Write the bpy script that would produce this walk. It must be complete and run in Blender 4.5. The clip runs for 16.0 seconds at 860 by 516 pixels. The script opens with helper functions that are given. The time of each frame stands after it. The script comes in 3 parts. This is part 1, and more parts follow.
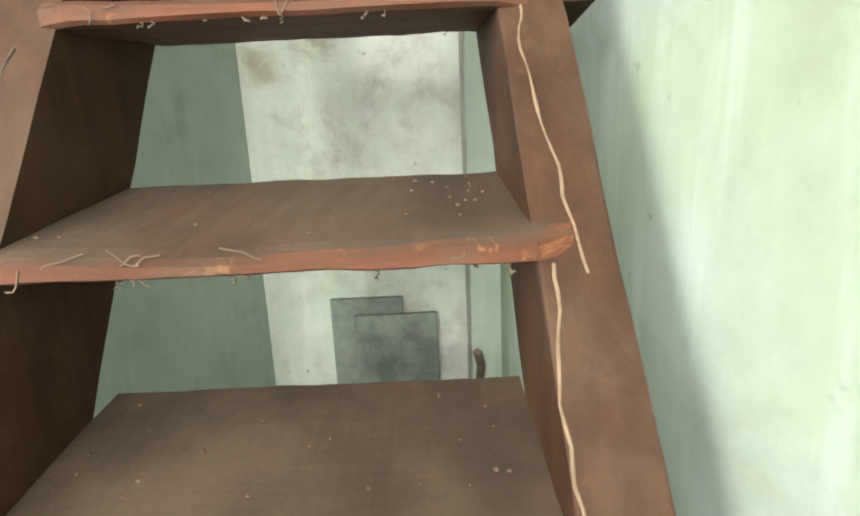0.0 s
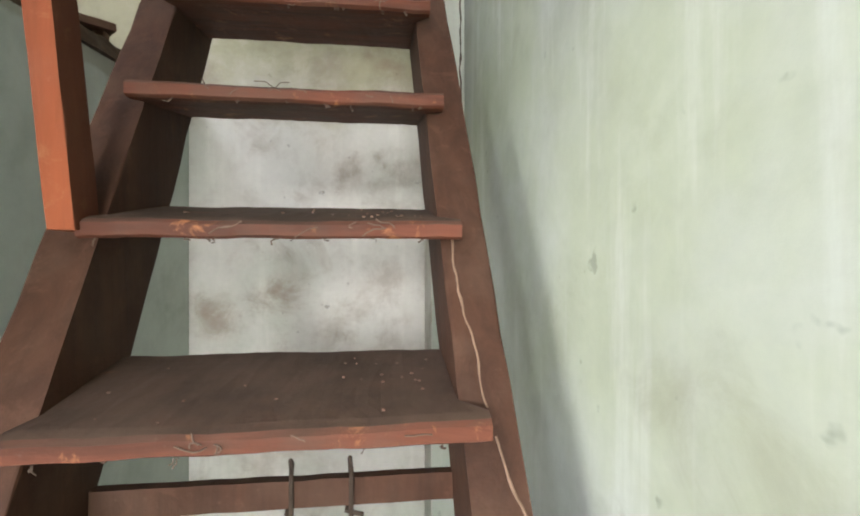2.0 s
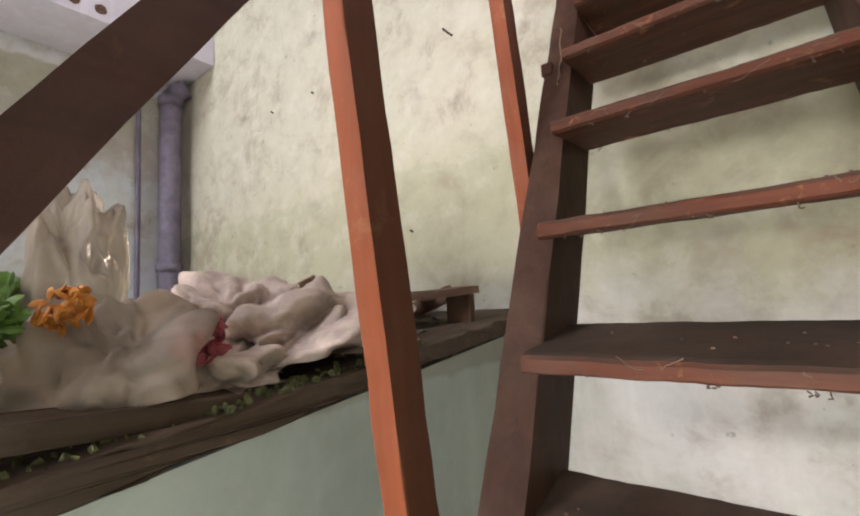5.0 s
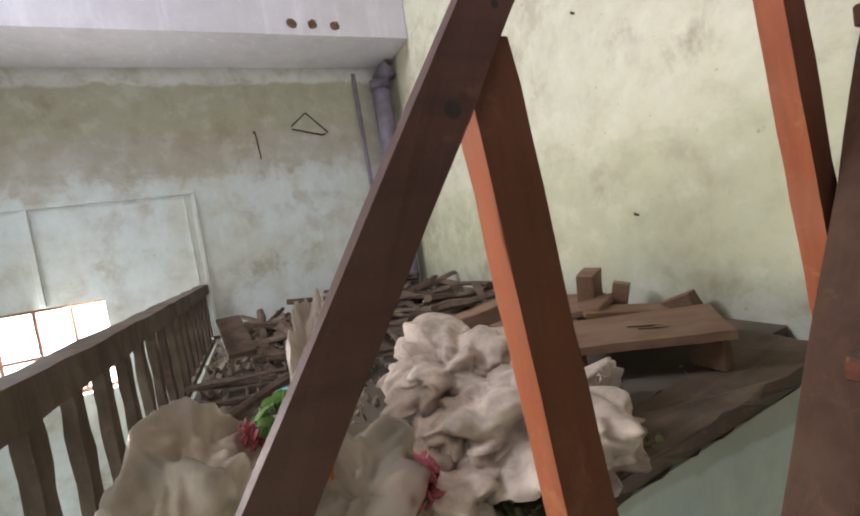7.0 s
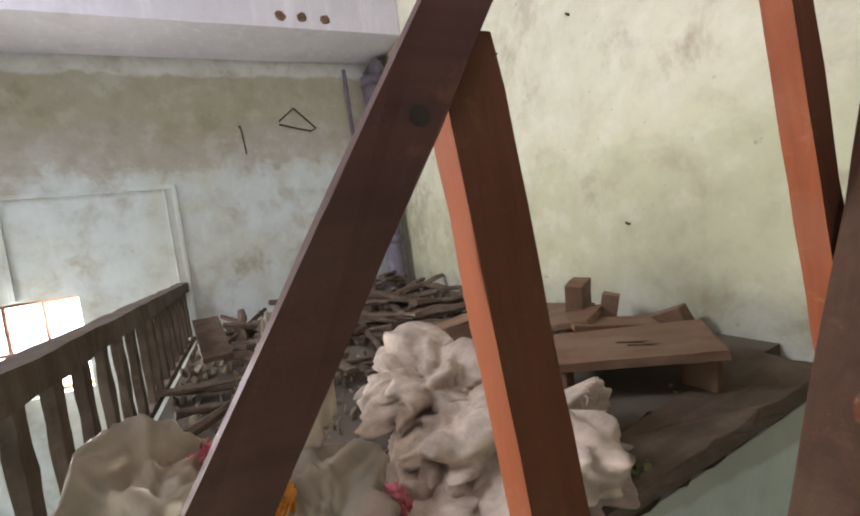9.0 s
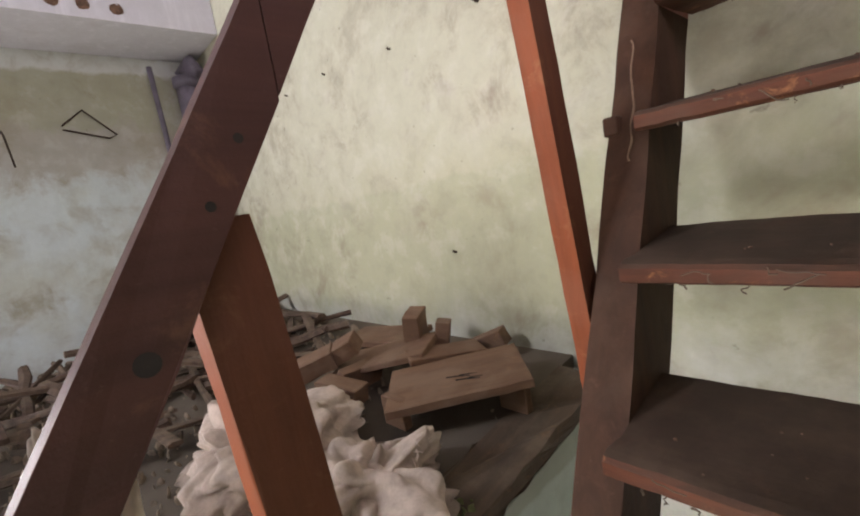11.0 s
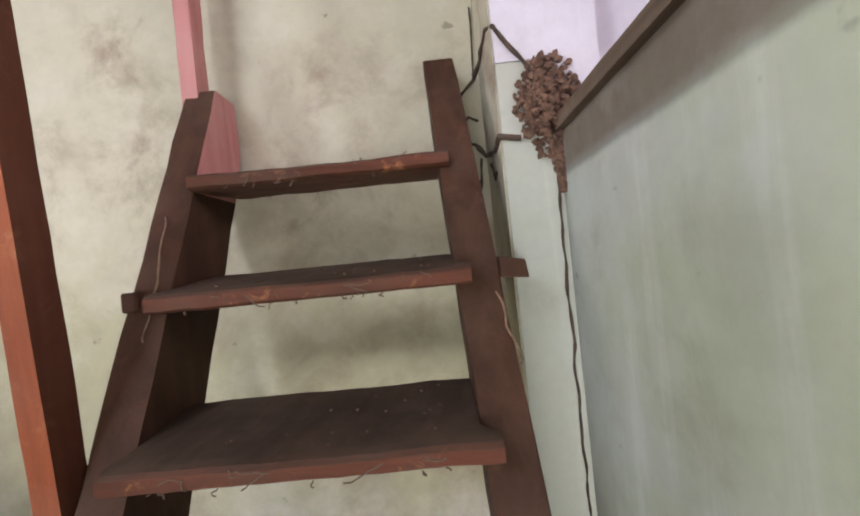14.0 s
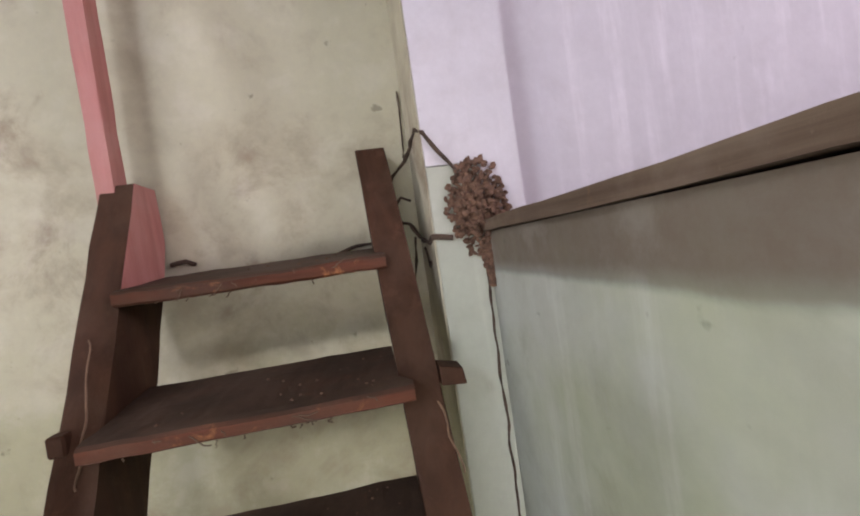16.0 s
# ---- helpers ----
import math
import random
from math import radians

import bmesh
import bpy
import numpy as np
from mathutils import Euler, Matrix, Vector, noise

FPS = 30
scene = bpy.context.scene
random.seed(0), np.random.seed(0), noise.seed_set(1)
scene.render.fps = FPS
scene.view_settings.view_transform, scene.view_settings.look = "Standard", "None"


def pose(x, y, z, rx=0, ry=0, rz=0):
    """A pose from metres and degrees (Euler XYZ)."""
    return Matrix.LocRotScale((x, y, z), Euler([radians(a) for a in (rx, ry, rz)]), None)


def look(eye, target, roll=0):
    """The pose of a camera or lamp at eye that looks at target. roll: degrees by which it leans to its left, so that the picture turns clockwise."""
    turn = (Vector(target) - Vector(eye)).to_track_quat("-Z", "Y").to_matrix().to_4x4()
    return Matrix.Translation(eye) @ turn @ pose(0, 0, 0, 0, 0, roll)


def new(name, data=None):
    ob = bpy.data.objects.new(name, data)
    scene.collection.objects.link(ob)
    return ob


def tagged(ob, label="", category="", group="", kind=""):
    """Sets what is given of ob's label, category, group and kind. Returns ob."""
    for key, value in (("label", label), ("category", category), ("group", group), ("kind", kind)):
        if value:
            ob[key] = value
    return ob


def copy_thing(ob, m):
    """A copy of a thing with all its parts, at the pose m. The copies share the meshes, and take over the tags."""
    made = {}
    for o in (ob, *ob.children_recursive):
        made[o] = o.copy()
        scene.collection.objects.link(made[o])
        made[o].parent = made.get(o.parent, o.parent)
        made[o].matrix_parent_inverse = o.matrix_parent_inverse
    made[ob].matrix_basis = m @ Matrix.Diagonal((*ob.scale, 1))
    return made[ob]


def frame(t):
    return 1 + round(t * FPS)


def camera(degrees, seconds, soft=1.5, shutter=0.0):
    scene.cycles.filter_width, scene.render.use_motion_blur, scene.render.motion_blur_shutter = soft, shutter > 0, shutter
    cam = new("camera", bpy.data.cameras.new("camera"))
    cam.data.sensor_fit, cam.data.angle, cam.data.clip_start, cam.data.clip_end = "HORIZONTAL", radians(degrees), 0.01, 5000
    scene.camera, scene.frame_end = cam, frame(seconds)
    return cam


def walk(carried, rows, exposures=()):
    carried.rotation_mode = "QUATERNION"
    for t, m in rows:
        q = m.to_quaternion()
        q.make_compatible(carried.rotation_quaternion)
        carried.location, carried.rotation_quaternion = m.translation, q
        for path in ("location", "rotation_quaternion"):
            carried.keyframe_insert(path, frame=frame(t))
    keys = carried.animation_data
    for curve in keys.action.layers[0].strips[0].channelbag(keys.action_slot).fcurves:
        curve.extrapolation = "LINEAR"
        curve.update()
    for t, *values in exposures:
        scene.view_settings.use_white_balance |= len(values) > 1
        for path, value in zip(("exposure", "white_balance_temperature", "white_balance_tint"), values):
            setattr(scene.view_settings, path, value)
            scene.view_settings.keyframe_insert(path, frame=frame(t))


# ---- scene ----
cam = camera(90.4, 16.0, soft=2.0)
PATH = [
    (0, (0.14, -0.046, 1.323), (0.131, 1.919, 0.954), -2.6),
    (0.5, (0.125, -0.008, 1.583), (-0.052, 1.967, 1.324), -0.7),
    (1, (0.119, 0.035, 1.643), (-0.092, 2.021, 1.551), -0.7),
    (1.5, (0.123, 0.08, 1.805), (0.088, 2.079, 1.749), -0.1),
    (2, (0.119, 0.072, 1.916), (0.343, 2.06, 1.916), -0.0),
    (2.5, (0.13, 0.132, 1.96), (-0.007, 2.112, 2.211), -1.2),
    (3, (0.128, 0.189, 2.13), (-0.32, 2.099, 2.522), 0.2),
    (3.5, (0.125, 0.205, 2.211), (-0.336, 2.14, 2.419), 2.0),
    (4, (0.174, 0.28, 2.113), (-0.339, 2.195, 2.378), 3.8),
    (4.5, (0.081, 0.33, 2.24), (-0.747, 2.131, 2.504), 0.3),
    (5, (0.007, 0.309, 2.475), (-1.197, 1.892, 2.682), -3.2),
    (7.5, (-0.029, 0.427, 2.792), (-1.893, 1.138, 2.657), -9.2),
    (8, (-0.042, 0.42, 2.796), (-1.891, 1.175, 2.684), -8.0),
    (10.5, (-0.065, 0.52, 2.86), (-1.764, 1.547, 2.617), -9.9),
    (11, (-0.032, 0.525, 2.924), (-1.491, 1.865, 2.656), -9.8),
    (11.5, (0.043, 0.541, 2.892), (-1.085, 2.169, 2.612), -8.8),
    (12, (0.054, 0.512, 2.87), (-0.651, 2.366, 2.611), -6.6),
    (12.5, (0.07, 0.488, 2.889), (-0.362, 2.424, 2.638), -5.6),
    (13, (0.101, 0.518, 2.897), (-0.129, 2.502, 2.78), -5.6),
    (13.5, (0.129, 0.554, 2.924), (-0.034, 2.547, 2.855), -5.5),
    (14, (0.136, 0.596, 3.002), (0.101, 2.596, 3.027), -5.6),
    (14.5, (0.162, 0.611, 3.162), (0.264, 2.608, 3.159), -4.5),
    (15, (0.177, 0.611, 3.18), (0.239, 2.61, 3.153), -5.7),
    (15.5, (0.152, 0.551, 3.176), (0.391, 2.536, 3.214), -7.4),
    (16, (0.142, 0.557, 3.187), (0.422, 2.537, 3.144), -8.2),
]
walk(cam, [(t, look(eye, target, roll)) for t, eye, target, roll in PATH],
     [(0, 0.45, 6500, 2), (0.5, -0.05, 6500, 0), (1, 0.15, 6500, 6), (2, 0.1, 6450, 18), (3.5, 0.1, 6550, 20), (5, 0.2, 6600, 22), (7.5, 0.15, 6450, 15), (11, 0.0, 6650, 20), (12, -0.1, 6600, 20), (13, 0.0, 6600, 22), (14.5, 0.0, 6550, 22), (16, -0.3, 6700, 22)])


# ---- world, lights ----
world = bpy.data.worlds.new("world")
scene.world = world
world.use_nodes = True
wn = world.node_tree
sky = wn.nodes.new("ShaderNodeTexSky")
sky.sky_type, sky.sun_disc = "NISHITA", False
sky.sun_elevation, sky.sun_rotation = radians(48), radians(225)
wn.links.new(sky.outputs[0], wn.nodes["Background"].inputs[0])
wn.nodes["Background"].inputs[1].default_value = 0.12


def area_light(name, where, target, w, h, watts, color, spread=180):
    data = bpy.data.lights.new(name, "AREA")
    data.shape, data.size, data.size_y, data.energy, data.color = "RECTANGLE", w, h, watts, color
    data.spread = radians(spread)
    ob = new(name, data)
    ob.matrix_world = look(where, target)
    return ob


sun_data = bpy.data.lights.new("sun", "SUN")
sun_data.energy, sun_data.angle, sun_data.color = 2.0, radians(0.5), (1, 0.95, 0.86)
sun = new("sun", sun_data)
sun.matrix_world = look((-4, -4, 6.3), (0, 0, 0))
# added fill for the stair and far wall, in an assumed, unseen south opening
area_light("window_light_south", (-0.45, -3.35, 1.75), (-0.1, 1.5, 0.9), 1.5, 1.7, 44, (0.97, 1.0, 0.98), 62)
# added side fill before the solid west wall, no opening here
area_light("window_light_west_large", (-2.93, -1.75, 1.7), (0.3, 0.3, 1.1), 0.9, 1.7, 38, (0.97, 1.0, 0.99), 110)
# added low fill for the east stairwell wall, there is no door behind it
area_light("door_light_west", (-2.93, -0.75, 1.0), (0.3, 0.3, 1.3), 0.7, 1.7, 30, (0.95, 1.0, 0.97))
area_light("window_light_west", (-2.93, -0.74, 2.45), (0, 0.9, 2.6), 0.68, 0.46, 34, (1.0, 0.98, 0.95))
# unseen source assumed for the bright upper room, no window is built
area_light("window_light_upper", (2.6, -0.4, 4.3), (0.2, 1.0, 3.7), 1.5, 1.1, 46, (0.95, 0.88, 0.98))
# added high fill to brighten the west wall and landing under a closed ceiling
area_light("window_light_top", (-2.3, -2.0, 4.9), (-2.5, 1.2, 3.3), 1.2, 0.8, 115, (0.84, 0.93, 1.0))

scene.view_settings.exposure = 0.75



# ---- materials ----
def new_mat(name):
    m = bpy.data.materials.new(name)
    m.use_nodes = True
    nt = m.node_tree
    return m, nt, nt.nodes["Principled BSDF"]


def noise_node(nt, vec, scale, detail=6, rough=0.6, distort=0.0):
    n = nt.nodes.new("ShaderNodeTexNoise")
    n.inputs["Scale"].default_value, n.inputs["Detail"].default_value = scale, detail
    n.inputs["Roughness"].default_value, n.inputs["Distortion"].default_value = rough, distort
    nt.links.new(vec, n.inputs["Vector"])
    return n.outputs["Fac"]


def ramp(nt, fac, lo, hi, a=0.0, b=1.0):
    n = nt.nodes.new("ShaderNodeMapRange")
    n.interpolation_type = "SMOOTHSTEP"
    for k, v in zip(("From Min", "From Max", "To Min", "To Max"), (lo, hi, a, b)):
        n.inputs[k].default_value = v
    nt.links.new(fac, n.inputs["Value"])
    return n.outputs["Result"]


def mix(nt, fac, a, b):
    n = nt.nodes.new("ShaderNodeMix")
    n.data_type = "RGBA"
    for sock, v in ((n.inputs[0], fac), (n.inputs[6], a), (n.inputs[7], b)):
        if hasattr(v, "links"):
            nt.links.new(v, sock)
        else:
            sock.default_value = (*v, 1) if isinstance(v, tuple) else v
    return n.outputs[2]


def arith(nt, op, a, b):
    n = nt.nodes.new("ShaderNodeMath")
    n.operation = op
    for sock, v in zip(n.inputs, (a, b)):
        if hasattr(v, "links"):
            nt.links.new(v, sock)
        else:
            sock.default_value = v
    return n.outputs[0]


def bump(nt, bsdf, height, strength, dist=0.01):
    n = nt.nodes.new("ShaderNodeBump")
    n.inputs["Strength"].default_value, n.inputs["Distance"].default_value = strength, dist
    nt.links.new(height, n.inputs["Height"])
    nt.links.new(n.outputs[0], bsdf.inputs["Normal"])


def position(nt, scale=(1, 1, 1), local=False):
    g = nt.nodes.new("ShaderNodeTexCoord" if local else "ShaderNodeNewGeometry")
    m = nt.nodes.new("ShaderNodeMapping")
    m.inputs["Scale"].default_value = scale
    nt.links.new(g.outputs["Object" if local else "Position"], m.inputs[0])
    return m.outputs[0]


def plaster(name, base, second, stain, stain_amount=0.5, spots=0.3, streak=0.3, bands=(), rough=0.85):
    """Old limewashed plaster. bands: (height, wave, colour, amount) for a coat that begins above a height."""
    m, nt, bsdf = new_mat(name)
    p = position(nt)
    big = noise_node(nt, p, 1.7, 5, 0.6)
    mid = noise_node(nt, p, 6, 8, 0.65, 0.4)
    fine = noise_node(nt, p, 45, 6, 0.7)
    drip = noise_node(nt, position(nt, (9, 9, 0.8)), 2.2, 5, 0.6)
    col = mix(nt, ramp(nt, big, 0.38, 0.62), base, second)
    col = mix(nt, ramp(nt, drip, 0.5, 0.75, 0, streak), col, tuple(min(1, c * 1.25) for c in base))
    z = nt.nodes.new("ShaderNodeSeparateXYZ")
    nt.links.new(nt.nodes.new("ShaderNodeNewGeometry").outputs["Position"], z.inputs[0])
    for height, wave, colour, amount, *soft in bands:
        half = soft[0] if soft else 0.006
        off = arith(nt, "MULTIPLY", arith(nt, "SUBTRACT", mid, 0.5), wave)
        edge = ramp(nt, arith(nt, "ADD", z.outputs["Z"], off), height - half, height + half, 0, amount)
        col = mix(nt, edge, col, colour)
    both = arith(nt, "MULTIPLY", ramp(nt, mid, 0.48, 0.72), ramp(nt, noise_node(nt, p, 2.6, 3, 0.5), 0.42, 0.62))
    col = mix(nt, arith(nt, "MULTIPLY", both, stain_amount), col, stain)
    mott = noise_node(nt, p, 8.5, 7, 0.62, 0.15)
    col = mix(nt, ramp(nt, mott, 0.50, 0.66, 0, 0.22 * stain_amount), col, tuple(c * 0.8 for c in stain))
    col = mix(nt, ramp(nt, mott, 0.50, 0.34, 0, 0.22 * stain_amount), col, tuple(min(1, c * 1.3) for c in base))
    patch = arith(nt, "MULTIPLY", ramp(nt, noise_node(nt, p, 2.1, 6, 0.7, 0.5), 0.5, 0.64), ramp(nt, mott, 0.38, 0.58))
    col = mix(nt, arith(nt, "MULTIPLY", patch, 0.45 * stain_amount), col, stain)
    dots = noise_node(nt, p, 26, 3, 0.5)
    col = mix(nt, ramp(nt, dots, 0.7, 0.78, 0, spots), col, tuple(c * 0.35 for c in stain))
    col = mix(nt, ramp(nt, fine, 0.3, 0.7, 0, 0.12), col, tuple(c * 0.6 for c in base))
    nt.links.new(col, bsdf.inputs["Base Color"])
    bsdf.inputs["Roughness"].default_value = rough
    bsdf.inputs["Specular IOR Level"].default_value = 0.25
    bump(nt, bsdf, arith(nt, "ADD", arith(nt, "MULTIPLY", mid, 0.6), arith(nt, "MULTIPLY", fine, 0.2)), 0.2, 0.010)
    return m


def wood(name, base, dark, dust, grain_axis=(30, 2, 30), dust_amount=0.4, settled=0.0, wear=0.3, rough=0.65, wear_color=(0.42, 0.22, 0.1)):
    m, nt, bsdf = new_mat(name)
    grain = noise_node(nt, position(nt, grain_axis, True), 1.0, 8, 0.65, 0.5)
    p = position(nt)
    mid = noise_node(nt, p, 9, 6, 0.6)
    fine = noise_node(nt, p, 90, 5, 0.7)
    col = mix(nt, ramp(nt, grain, 0.3, 0.7), base, dark)
    col = mix(nt, ramp(nt, noise_node(nt, p, 22, 7, 0.7, 0.6), 0.56, 0.7, 0, wear), col, wear_color)
    col = mix(nt, ramp(nt, mid, 0.42, 0.66, 0, dust_amount), col, dust)
    if settled:
        sep = nt.nodes.new("ShaderNodeSeparateXYZ")
        nt.links.new(nt.nodes.new("ShaderNodeNewGeometry").outputs["Normal"], sep.inputs[0])
        up = ramp(nt, sep.outputs["Z"], 0.6, 0.93, 0, settled)
        lay = arith(nt, "MULTIPLY", up, ramp(nt, noise_node(nt, p, 5, 8, 0.7, 0.5), 0.25, 0.5, 0.65, 1.0))
        col = mix(nt, lay, col, mix(nt, ramp(nt, mid, 0.35, 0.65), dust, tuple(c * 0.6 for c in dust)))
    col = mix(nt, ramp(nt, fine, 0.62, 0.75, 0, 0.35 * dust_amount + 0.1), col, tuple(min(1, c * 1.5) for c in dust))
    nt.links.new(col, bsdf.inputs["Base Color"])
    bsdf.inputs["Roughness"].default_value = rough
    bsdf.inputs["Specular IOR Level"].default_value = 0.15
    bump(nt, bsdf, arith(nt, "ADD", arith(nt, "MULTIPLY", grain, 0.6), arith(nt, "MULTIPLY", fine, 0.3)), 0.4, 0.006)
    return m


def plain(name, color, rough=0.7, metal=0.0, vary=0.25, scale=14, translucent=0.0):
    m, nt, bsdf = new_mat(name)
    n = noise_node(nt, position(nt), scale, 7, 0.65)
    col = mix(nt, ramp(nt, n, 0.3, 0.7), tuple(min(1, c * (1 + vary)) for c in color), tuple(c * (1 - vary) for c in color))
    nt.links.new(col, bsdf.inputs["Base Color"])
    bsdf.inputs["Roughness"].default_value, bsdf.inputs["Metallic"].default_value = rough, metal
    bump(nt, bsdf, n, 0.3, 0.006)
    if translucent:
        bsdf.inputs["Transmission Weight"].default_value = translucent
        bsdf.inputs["IOR"].default_value = 1.1
    return m


CEMENT = (0.17, 0.135, 0.10)
MAT_FAR = plaster("far_wall_plaster", (0.60, 0.58, 0.52), (0.50, 0.52, 0.44), (0.27, 0.20, 0.14), 0.8, 0.5, 0.35,
                  bands=((2.45, 0.5, (0.43, 0.42, 0.26), 0.9, 0.16), (2.98, 0.12, (0.53, 0.50, 0.35), 0.6, 0.012), (3.02, 0.9, (0.64, 0.62, 0.50), 0.35, 0.2)))
MAT_LEFT = plaster("mint_plaster", (0.52, 0.58, 0.52), (0.46, 0.52, 0.47), (0.25, 0.27, 0.21), 0.35, 0.3, 0.25,
                   bands=((2.33, 0.05, (0.34, 0.34, 0.27), 0.75),))
MAT_RIGHT = plaster("mint_streaked_plaster", (0.50, 0.54, 0.48), (0.44, 0.49, 0.35), (0.28, 0.28, 0.19), 0.5, 0.4, 0.6,
                    bands=((3.128, 0.02, (0.09, 0.07, 0.05), 0.6, 0.006), (3.140, 0.025, CEMENT, 0.9, 0.010)))
MAT_PILASTER = plaster("pilaster_plaster", (0.50, 0.53, 0.45), (0.45, 0.49, 0.41), (0.30, 0.30, 0.20), 0.25, 0.3, 0.5)
MAT_WEST = plaster("pale_blue_plaster", (0.60, 0.66, 0.64), (0.56, 0.58, 0.50), (0.33, 0.28, 0.18), 0.8, 0.3, 0.3,
                   bands=((3.34, 0.6, (0.36, 0.29, 0.20), 0.6, 0.08), (3.62, 0.45, (0.42, 0.43, 0.29), 0.6, 0.04), (3.90, 0.12, (0.70, 0.72, 0.70), 0.8, 0.012)))
MAT_UPPER = plaster("lilac_white_plaster", (0.72, 0.70, 0.74), (0.66, 0.64, 0.68), (0.50, 0.46, 0.46), 0.4, 0.12, 0.5)
MAT_CONCRETE = plaster("dusty_concrete", (0.14, 0.11, 0.08), (0.10, 0.08, 0.06), (0.09, 0.07, 0.05), 0.6, 0.5, 0.1)
MAT_STRINGER = wood("stringer_brown_paint", (0.070, 0.032, 0.018), (0.042, 0.020, 0.012), (0.10, 0.060, 0.038), (25, 25, 2), 0.35, 0.0, 0.15, wear_color=(0.2, 0.1, 0.06))
MAT_TREAD = wood("tread_dusty_red_paint", (0.15, 0.050, 0.027), (0.075, 0.029, 0.017), (0.088, 0.060, 0.042), (3, 30, 30), 0.4, 0.95, 0.65, wear_color=(0.42, 0.18, 0.075))
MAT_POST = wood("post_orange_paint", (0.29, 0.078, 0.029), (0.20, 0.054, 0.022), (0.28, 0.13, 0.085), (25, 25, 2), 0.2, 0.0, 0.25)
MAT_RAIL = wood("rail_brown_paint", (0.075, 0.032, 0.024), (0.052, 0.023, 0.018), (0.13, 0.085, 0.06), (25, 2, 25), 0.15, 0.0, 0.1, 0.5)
MAT_PLANK = wood("weathered_plank", (0.20, 0.15, 0.105), (0.10, 0.07, 0.05), (0.26, 0.21, 0.16), (25, 2, 25), 0.4, 0.0, 0.2)
MAT_BALUSTER = wood("weathered_dark_wood", (0.12, 0.09, 0.065), (0.07, 0.05, 0.04), (0.22, 0.18, 0.14), (25, 25, 2), 0.4, 0.0, 0.15)


MAT_EDGE = wood("rotten_edge_wood", (0.11, 0.075, 0.05), (0.06, 0.042, 0.03), (0.17, 0.13, 0.09), (25, 2, 25), 0.5, 0.0, 0.2)
MAT_DARK = plain("dark_hollow", (0.02, 0.015, 0.012), 0.95)
MAT_MUD = plain("termite_mud", (0.15, 0.085, 0.055), 0.95, vary=0.5, scale=60)
MAT_TRAIL = plain("dark_mud_tube", (0.075, 0.05, 0.035), 0.95, vary=0.4, scale=60)
MAT_VINE = plain("pale_dry_root", (0.21, 0.135, 0.085), 0.85, vary=0.25, scale=50)
MAT_LINT = plain("dusty_lint", (0.12, 0.08, 0.055), 0.95)
MAT_WIRE = plain("rusty_wire", (0.07, 0.05, 0.035), 0.6, 0.6)
MAT_SACK = plain("dirty_white_sackcloth", (0.46, 0.37, 0.30), 0.95, vary=0.25, scale=22)
MAT_BAG = plain("dusty_clear_plastic", (0.62, 0.54, 0.43), 0.3, vary=0.2, scale=10, translucent=0.75)
MAT_BOARD = wood("dusty_brown_board", (0.20, 0.115, 0.07), (0.14, 0.08, 0.05), (0.24, 0.16, 0.11), (3, 30, 30), 0.5, 0.0, 0.2)
MAT_STICK = wood("dry_stick", (0.115, 0.075, 0.052), (0.06, 0.04, 0.03), (0.19, 0.145, 0.10), (20, 20, 20), 0.5, 0.0, 0.2)
MAT_RUBBLE = plain("plaster_rubble", (0.22, 0.17, 0.12), 0.95, vary=0.45, scale=30)
MAT_PIPE = plain("grey_purple_pipe", (0.17, 0.15, 0.19), 0.5, vary=0.25, scale=12)
MAT_GREEN = plain("green_leaf", (0.10, 0.20, 0.03), 0.6, vary=0.4, scale=30)
MAT_ORANGE = plain("orange_petals", (0.55, 0.2, 0.02), 0.7, vary=0.3, scale=60)
MAT_PINK = plain("crimson_petals", (0.32, 0.06, 0.07), 0.7, vary=0.3, scale=50)
MAT_MOSS = plain("mossy_dirt", (0.12, 0.13, 0.05), 0.95, vary=0.5, scale=50)
MAT_FRAME = plain("rusty_window_paint", (0.42, 0.20, 0.12), 0.7, vary=0.4, scale=30)
# darker brown copy of the post wood: shade of the +x faces put into colour
MAT_POST_SHADED = wood("post_shaded_side", (0.115, 0.040, 0.020), (0.085, 0.030, 0.016), (0.15, 0.075, 0.05), (25, 25, 2), 0.15, 0.0, 0.1)
# pink glare from the upper room, painted as a base colour
MAT_PINK_GLARE = wood("painted_pink_glare", (0.52, 0.22, 0.20), (0.40, 0.16, 0.14), (0.50, 0.30, 0.27), (25, 25, 2), 0.3, 0.0, 0.1, 0.45)
MAT_PANEL = plain("grey_fibre_panel", (0.17, 0.18, 0.15), 0.85, vary=0.35, scale=9)
MAT_BLUE = plain("sky_blue_plastic", (0.15, 0.45, 0.62), 0.4)


# ---- mesh helpers ----
def to_mesh(name, bm, material, smooth=False):
    me = bpy.data.meshes.new(name)
    bmesh.ops.recalc_face_normals(bm, faces=bm.faces)
    for f in bm.faces:
        f.smooth = smooth
    bm.to_mesh(me)
    bm.free()
    me.materials.append(material)
    return me


def part(name, bm, material, parent=None, label="", smooth=False, kind=""):
    ob = new(name, to_mesh(name, bm, material, smooth))
    if parent:
        ob.parent = parent
        ob.matrix_parent_inverse = parent.matrix_world.inverted()
    return tagged(ob, label, kind=kind)


def empty(name, at, label, category, group=""):
    ob = new(name)
    ob.location = at
    bpy.context.view_layer.update()
    return tagged(ob, label, category, group)


